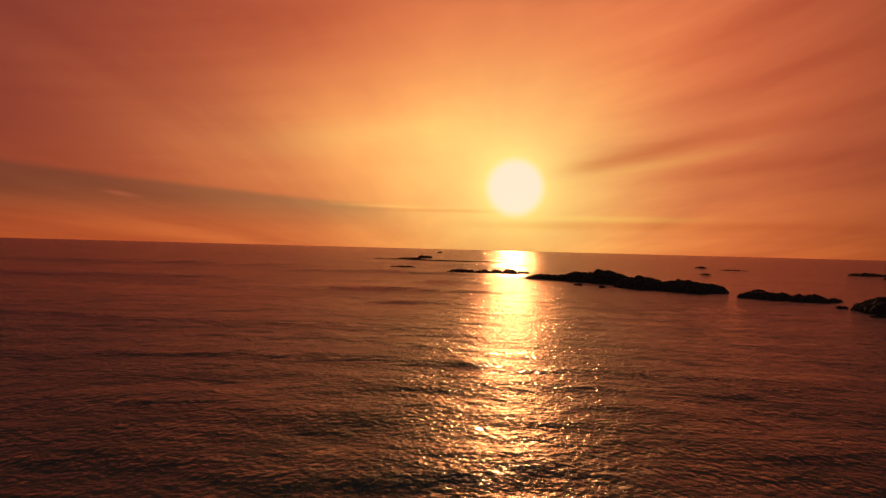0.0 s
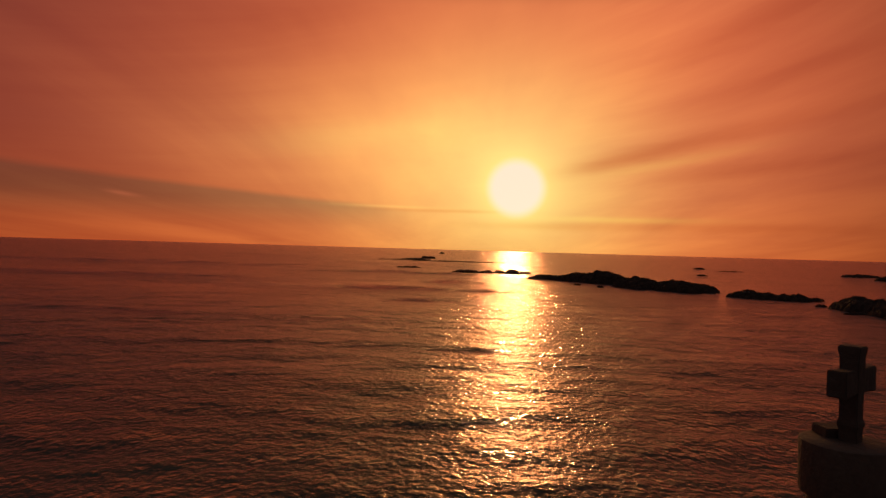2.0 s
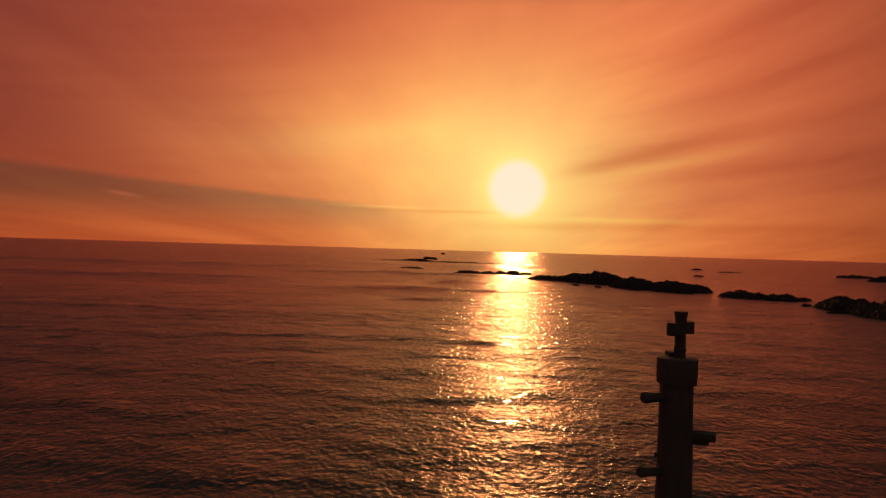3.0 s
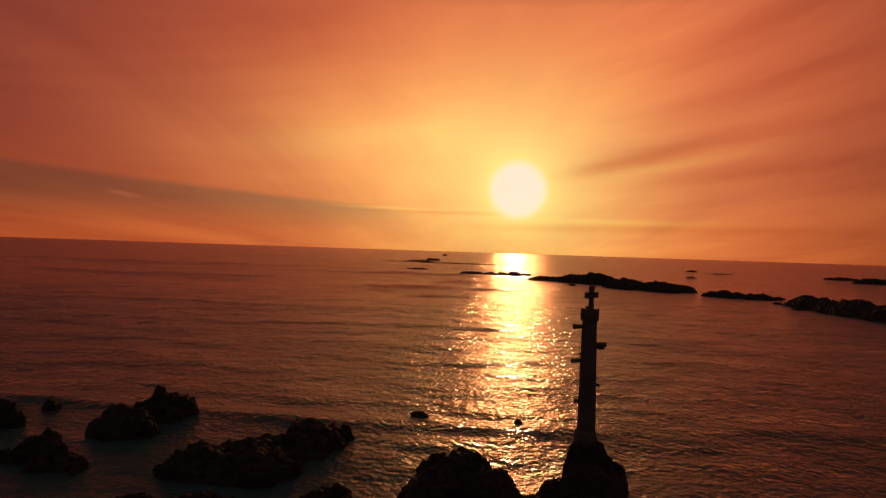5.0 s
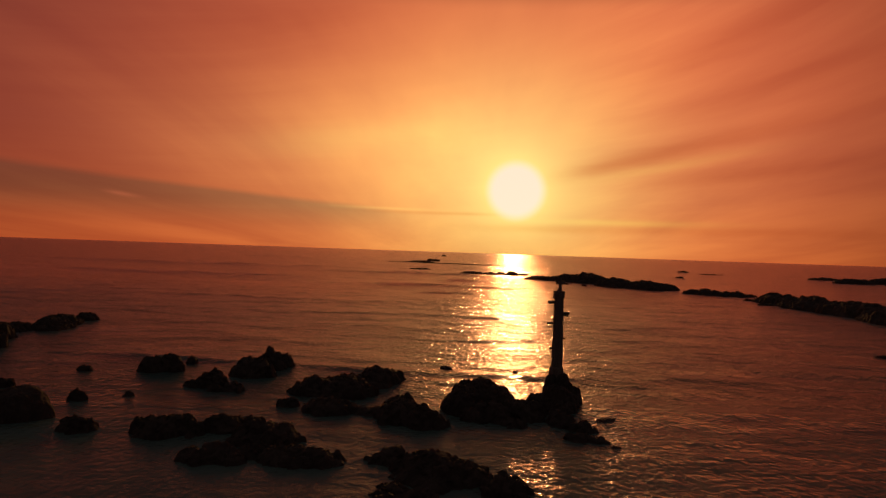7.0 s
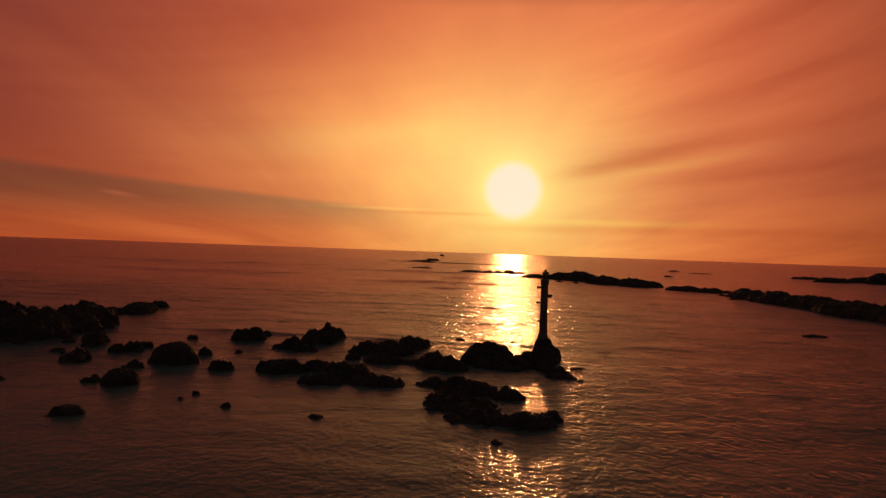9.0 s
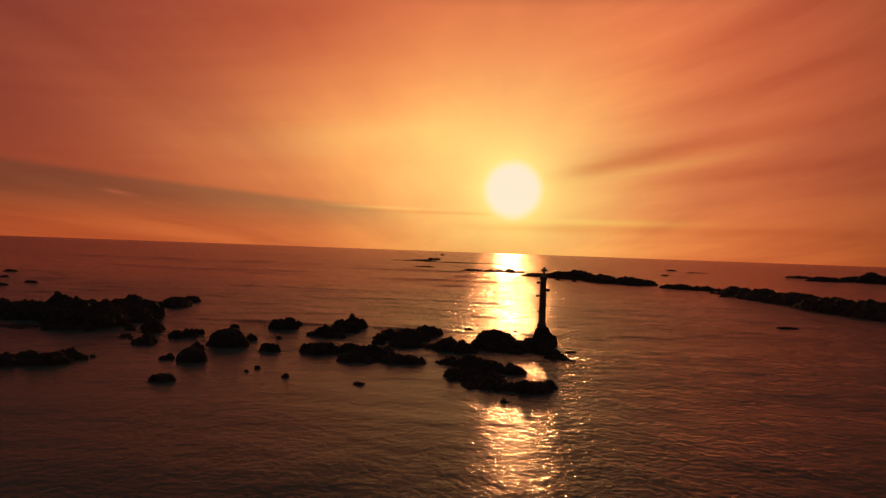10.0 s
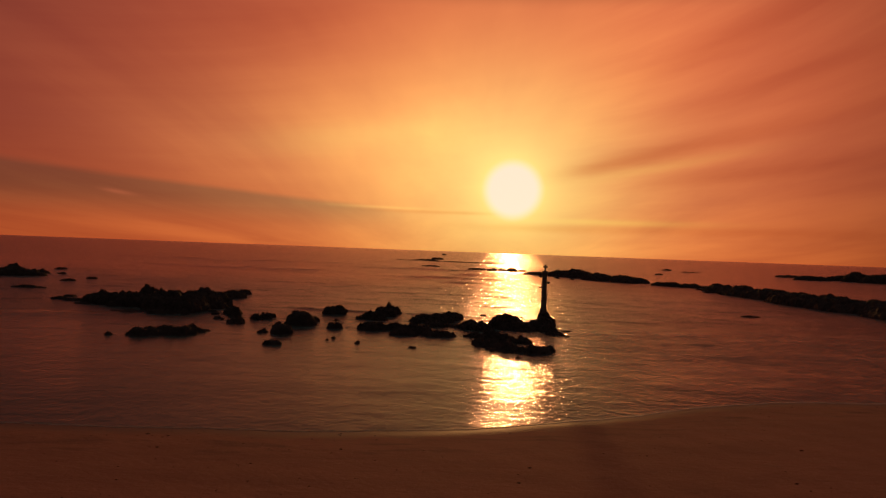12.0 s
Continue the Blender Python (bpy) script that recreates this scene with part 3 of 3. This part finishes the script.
rock(BIG, (-22.6, -17.3, 1.99, 1.37, 0.94), (-20.6, -13.6, 2.10, 1.58, 1.32), (-17.7, -17.3, 2.73, 1.26, 0.94), (-20.4, -16.2, 1.37, 1.05, 0.72))
rock(BIG, (-28.0, -12.8, 1.52, 1.21, 1.20), (-26.3, -12.4, 1.31, 1.05, 0.90))
rock("craggy dark rock with a sharp peak", (-27.7, 6.4, 1.99, 1.78, 1.38), (-26.9, 10.0, 1.78, 1.99, 1.32), (-25.7, 10.6, 0.95, 1.26, 1.20), (-27.0, 9.8, 0.58, 0.58, 2.34))
rock(MID, (-29.6, 1.2, 1.21, 1.16, 1.56), (-27.3, -0.2, 1.05, 0.95, 0.66), (-30.9, 0.9, 0.95, 0.73, 0.54), (-28.6, -0.6, 0.84, 0.73, 0.54))
rock(MID, (-37.1, 6.6, 1.38, 1.17, 1.42), (-35.5, 6.8, 1.01, 0.86, 1.76))
rock("large rounded dark boulder in the shallow water", (-38.8, -10.2, 1.99, 1.78, 2.10), crag=0.5)
rock(MID, (-37.5, -5.2, 0.66, 0.57, 0.95))
rock(MID, (-34.5, -3.3, 0.46, 0.40, 0.68))
rock(MID, (-33.1, -12.7, 1.07, 0.90, 0.96))
rock("steep dark boulder standing in calm water", (-39.1, -20.2, 1.40, 1.19, 1.40), crag=0.5)
rock(MID, (-41.3, -13.2, 0.87, 0.75, 0.79))
rock(LOW, (-41.8, -19.8, 0.84, 0.71, 0.55))
rock("smooth low dark rock in calm water", (-37.8, -30.0, 0.98, 0.83, 0.65), (-38.5, -30.8, 0.64, 0.55, 0.14), crag=0.6)
rock(MID, (-27.9, -26.8, 0.44, 0.38, 0.62))
rock(LOW, (-31.5, -23.3, 0.37, 0.32, 0.52))
rock(LOW, (-32.1, -24.9, 0.34, 0.32, 0.22))
rock("flat dark rock awash in calm water", (-20.8, -28.8, 0.57, 0.48, 0.24), crag=0.5)
rock(LOW, (-47.1, -5.2, 0.87, 0.75, 0.94))
rock(MID, (-45.9, -4.1, 0.88, 0.76, 1.06), (-45.7, -1.6, 0.84, 0.71, 0.82))
rock(LOW, (-53.2, -6.4, 0.55, 0.46, 0.42))
rock(LOW, (-51.9, -7.2, 0.34, 0.32, 0.38))
rock(MID, (-48.4, -11.1, 1.16, 0.99, 0.88))
rock(BIG, (-53.0, 1.4, 1.37, 1.17, 1.38), (-51.6, -2.5, 0.72, 0.62, 0.89))
rock(LOW, (-56.5, 2.4, 0.97, 0.82, 0.50))
rock(LOW, (-43.2, 5.9, 0.64, 0.55, 0.53))
rock(LOW, (-35.3, 11.4, 0.67, 0.57, 0.73))
rock(LOW, (-21.5, -4.7, 0.83, 0.70, 0.74))
rock(LOW, (-9.2, 12.4, 0.68, 0.58, 0.40))
rock(LOW, (-2.2, 11.4, 0.40, 0.34, 0.50))
# the large mass up the shore
rock("broad craggy black rock mass in the sea", (-72.8, 13.7, 2.95, 2.51, 3.80), (-73.4, 8.0, 2.70, 2.30, 2.32), (-63.6, 4.2, 5.22, 4.44, 3.00),
     (-62.4, 15.8, 3.45, 2.94, 2.65), (-69.0, 9.0, 3.99, 3.78, 2.28), (-77.0, 10.5, 3.15, 2.73, 2.16), (-63.5, 17.0, 0.99, 0.84, 3.36), (-65.0, 20.0, 3.57, 5.25, 2.40), (-64.9, 8.5, 3.26, 2.77, 3.01), (-60.5, 11.0, 3.2, 3.4, 1.9), (-63.5, -0.4, 4.0, 2.2, 0.9), crag=1.25)
rock(BIG, (-81.5, 11.6, 2.78, 2.36, 2.04), (-75.9, 5.9, 1.06, 0.90, 1.22), (-81.6, 13.0, 1.04, 0.88, 2.52))
rock(LOW, (-70.0, -0.8, 2.49, 2.12, 0.37))
rock(BIG, (-62.6, 32.0, 2.3, 2.8, 1.6), (-64.6, 37.0, 2.5, 3.2, 1.5), (-66.4, 29.0, 2.4, 2.6, 1.25), (-63.9, 42.4, 1.4, 1.2, 1.3))
rock(MID, (-52.0, -1.2, 1.09, 0.92, 1.50))
rock(MID, (-48.7, -9.6, 1.10, 0.93, 1.10))
rock(LOW, (-52.9, -5.8, 0.47, 0.40, 0.47))
rock(LOW, (-55.6, 0.3, 0.70, 0.60, 0.49))
rock("long flat-topped dark rock in calm water", (-55.3, -25.7, 2.48, 1.74, 1.20), (-52.4, -24.0, 2.92, 2.05, 1.16), (-50.8, -21.1, 1.90, 1.32, 1.04))
rock(LOW, (-59.3, -27.0, 0.64, 0.55, 0.43))
rock(LOW, (-91.4, 16.2, 1.45, 1.23, 0.59))
rock(LOW, (-93.0, 22.0, 1.40, 1.19, 0.43))
rock(LOW, (-87.7, 14.8, 2.11, 1.80, 0.47))
rock(LOW, (-82.9, 8.8, 1.42, 1.20, 0.37))
rock(BIG, (-145.7, 82.6, 8.45, 4.22, 2.45), (-146.3, 96.6, 3.15, 1.58, 1.79), (-148.0, 86.0, 2.10, 1.58, 3.60))
rock(LOW, (-113.0, 39.7, 3.99, 1.60, 0.71))
rock(LOW, (-156.6, 124.9, 1.96, 1.67, 0.83))
rock(LOW, (-139.3, 96.8, 1.34, 1.13, 0.58))
rock(LOW, (-119.6, 78.2, 1.39, 1.19, 0.66))
rock(LOW, (-119.3, 66.0, 1.78, 1.52, 0.73))

# reef on the seaward side
REEF = "long low black reef breaking the sea"
FAR = "distant rocks of the reef"


def reef(label, *lumps):
    rock(label, *lumps, name="reef", group=FAR, crag=1.2)


reef(REEF, (6.1, 297.1, 6.9, 3.0, 1.3), (14.9, 296.0, 3.4, 2.5, 1.7), (21.8, 301.0, 3.2, 2.5, 1.4))
reef("square block of black rock on the reef", (27.2, 292.0, 3.1, 2.6, 2.5), (27.4, 292.0, 2.6, 2.4, 2.4))
reef(REEF, (34.6, 303.0, 2.5, 2.0, 1.4), (37.0, 250.0, 7.6, 4.0, 2.2), (43.0, 244.0, 6.0, 5.0, 2.4))
reef(REEF, (47.2, 239.8, 6.6, 9.0, 4.0), (55.3, 232.3, 9.3, 12.0, 4.9), (60.7, 205.0, 8.0, 11.0, 3.8), (69.0, 195.0, 7.8, 11.0, 3.5), (75.2, 192.5, 5.2, 8.0, 2.6))
reef(REEF, (79.0, 171.1, 3.3, 4.5, 1.9), (82.6, 167.7, 5.1, 6.5, 2.0), (89.8, 164.6, 6.0, 6.0, 1.7))
reef("broad black reef running along the shore", (89.1, 133.8, 5.7, 9.5, 3.2), (88.6, 115.0, 6.3, 13.0, 3.8), (89.9, 97.5, 6.4, 13.0, 3.9), (87.2, 77.0, 6.2, 15.0, 3.9),
     (89.0, 63.0, 6.5, 15.0, 3.9), (92.0, 54.0, 7.0, 15.0, 3.8), (91.0, 36.0, 8.0, 15.0, 4.0), (93.0, 20.0, 9.0, 13.0, 4.4), (97.0, 0.0, 10.0, 14.0, 4.2))
reef(REEF, (265.0, 404.0, 11.2, 5.0, 1.9), (248.4, 346.0, 12.3, 5.0, 3.6))
reef("high black rock at the end of the reef", (277.5, 358.0, 10.0, 5.0, 4.2), (280.5, 346.0, 10.3, 6.0, 7.6), (288.0, 330.0, 15.0, 6.0, 6.6))
ISLET = "small dark islet far out in the sea"
for spot in ((-32.6, 586.6, 12.7, 4.0, 1.6), (-22.5, 647.5, 6.9, 4.0, 3.2), (-12.2, 1284.4, 4.5, 3.0, 3.5), (8.0, 536.0, 38.0, 4.0, 0.9), (-40.0, 560.0, 25.0, 3.5, 0.7), (138.7, 346.4, 2.4, 1.4, 0.9), (204.0, 457.0, 9.0, 2.5, 0.8),
             (84.9, 143.3, 1.4, 0.8, 0.7), (81.1, 124.4, 2.7, 1.2, 0.75), (50.8, 31.7, 2.4, 0.9, 0.4), (40.7, 209.7, 1.4, 0.8, 0.7), (46.3, 199.6, 1.1, 0.7, 0.8),
             (-24.7, 348.5, 5.7, 2.0, 1.0), (95.5, 201.6, 2.2, 1.0, 0.8), (203.6, 513.1, 4.3, 2.0, 1.5)):
    rock(ISLET, spot, name="islet", group="islets far out")


# ---- the pillar with its cross ----
def ring(bm, z, r, sides, wobble=0.0, seed=0):
    out = []
    for i_ in range(sides):
        a_ = 2 * math.pi * i_ / sides
        rr = r + wobble * noise.noise((math.cos(a_) * 1.7 + seed, math.sin(a_) * 1.7, z * 1.3))
        out.append(bm.verts.new((math.cos(a_) * rr, math.sin(a_) * rr, z)))
    return out


def lathe(profile, sides=40, wobble=0.0, seed=0):
    bm = bmesh.new()
    rings = [ring(bm, z, r, sides, wobble, seed) for z, r in profile]
    for lo, hi in zip(rings, rings[1:]):
        for i_ in range(sides):
            bm.faces.new((lo[i_], lo[(i_ + 1) % sides], hi[(i_ + 1) % sides], hi[i_]))
    bm.faces.new(rings[0][::-1])
    bm.faces.new(rings[-1])
    for f in bm.faces:
        f.smooth = len(f.verts) == 4
    bm.normal_update()
    for ed_ in bm.edges:
        ed_.smooth = ed_.calc_face_angle(0.0) < 0.6
    return bm


def square_post(profile, centre=(0, 0)):
    """A post of square section: rows of (z, half width, half depth)."""
    bm = bmesh.new()
    rows_ = []
    for z, wx, wy in profile:
        rows_.append([bm.verts.new((centre[0] + sx * wx, centre[1] + sy * wy, z)) for sx, sy in ((-1, -1), (1, -1), (1, 1), (-1, 1))])
    for lo, hi in zip(rows_, rows_[1:]):
        for i_ in range(4):
            bm.faces.new((lo[i_], lo[(i_ + 1) % 4], hi[(i_ + 1) % 4], hi[i_]))
    bm.faces.new(rows_[0][::-1])
    bm.faces.new(rows_[-1])
    bmesh.ops.bevel(bm, geom=list(bm.edges), offset=0.012, segments=2, affect="EDGES")
    return bm


def make_pillar():
    top = new("cross_pillar")
    top.location.z = 0.25
    tagged(top, "tall round stone pillar topped by a cross, standing on rocks", "monument")
    part("footing", lathe([(1.4, 0.66), (2.2, 0.63), (2.50, 0.60), (2.62, 0.56), (2.68, 0.50)], 28, 0.14, 3), CONCRETE, top, "rough concrete footing")
    shaft = [(2.6, 0.475)]
    for i_ in range(1, 24):
        f = i_ / 24
        shaft.append((2.6 + 5.9 * f, 0.475 - 0.09 * f))
    shaft.append((8.5, 0.385))
    part("column", lathe(shaft, 40, 0.012, 1), CONCRETE, top)
    part("capital", lathe([(8.42, 0.40), (8.43, 0.455), (8.46, 0.47), (9.02, 0.485), (9.05, 0.48), (9.06, 0.46), (9.065, 0.2)], 40, 0.012, 2), CONCRETE, top, "drum-shaped capital")
    part("plinth", square_post([(9.055, 0.17, 0.15), (9.17, 0.17, 0.15)], (0.0, 0.24)), GRANITE, top)
    cross = part("cross_shaft", square_post([(9.05, 0.098, 0.098), (9.20, 0.098, 0.098), (9.27, 0.118, 0.118), (9.33, 0.097, 0.097), (9.75, 0.100, 0.100),
                                             (10.05, 0.105, 0.105), (10.13, 0.12, 0.12), (10.18, 0.12, 0.12)]), GRANITE, top, "stone cross")
    cross.location.x, cross.rotation_euler.z = 0.06, radians(38)
    arm = square_post([(-0.45, 0.155, 0.105), (-0.16, 0.14, 0.094), (0.16, 0.14, 0.094), (0.45, 0.155, 0.105)])
    bmesh.ops.rotate(arm, verts=arm.verts, matrix=Matrix.Rotation(radians(90), 3, "Y"))
    arm = part("cross_arm", arm, GRANITE, top)
    arm.location, arm.rotation_euler.z = (0.06, 0, 9.77), radians(38)
    # stubs of beams let into the column
    for z, heading, reach, r in ((8.12, 200, 0.58, 0.125), (7.22, -18, 0.50, 0.11), (7.02, 4, 0.42, 0.095), (6.32, 196, 0.56, 0.12),
                                 (5.05, -6, 0.16, 0.08), (4.2, 190, 0.24, 0.11), (6.66, 178, 0.08, 0.06)):
        radius = 0.475 - 0.09 * (z - 2.6) / 5.9
        bm = lathe([(0.0, r * 0.8), (0.10, r * 0.84), (reach * 0.6 + 0.12, r * 1.0), (reach + 0.09, r * 1.12), (reach + 0.12, r * 1.0)], 9, 0.03, z)
        bmesh.ops.rotate(bm, verts=bm.verts, matrix=Matrix.Rotation(radians(90), 3, "Y"))
        stub = part("beam_stub", bm, TIMBER, top, "weathered timber beam stub")
        h_ = radians(heading)
        stub.location = (math.cos(h_) * (radius - 0.12), math.sin(h_) * (radius - 0.12), z)
        stub.rotation_euler.z = h_
    return top


make_pillar()
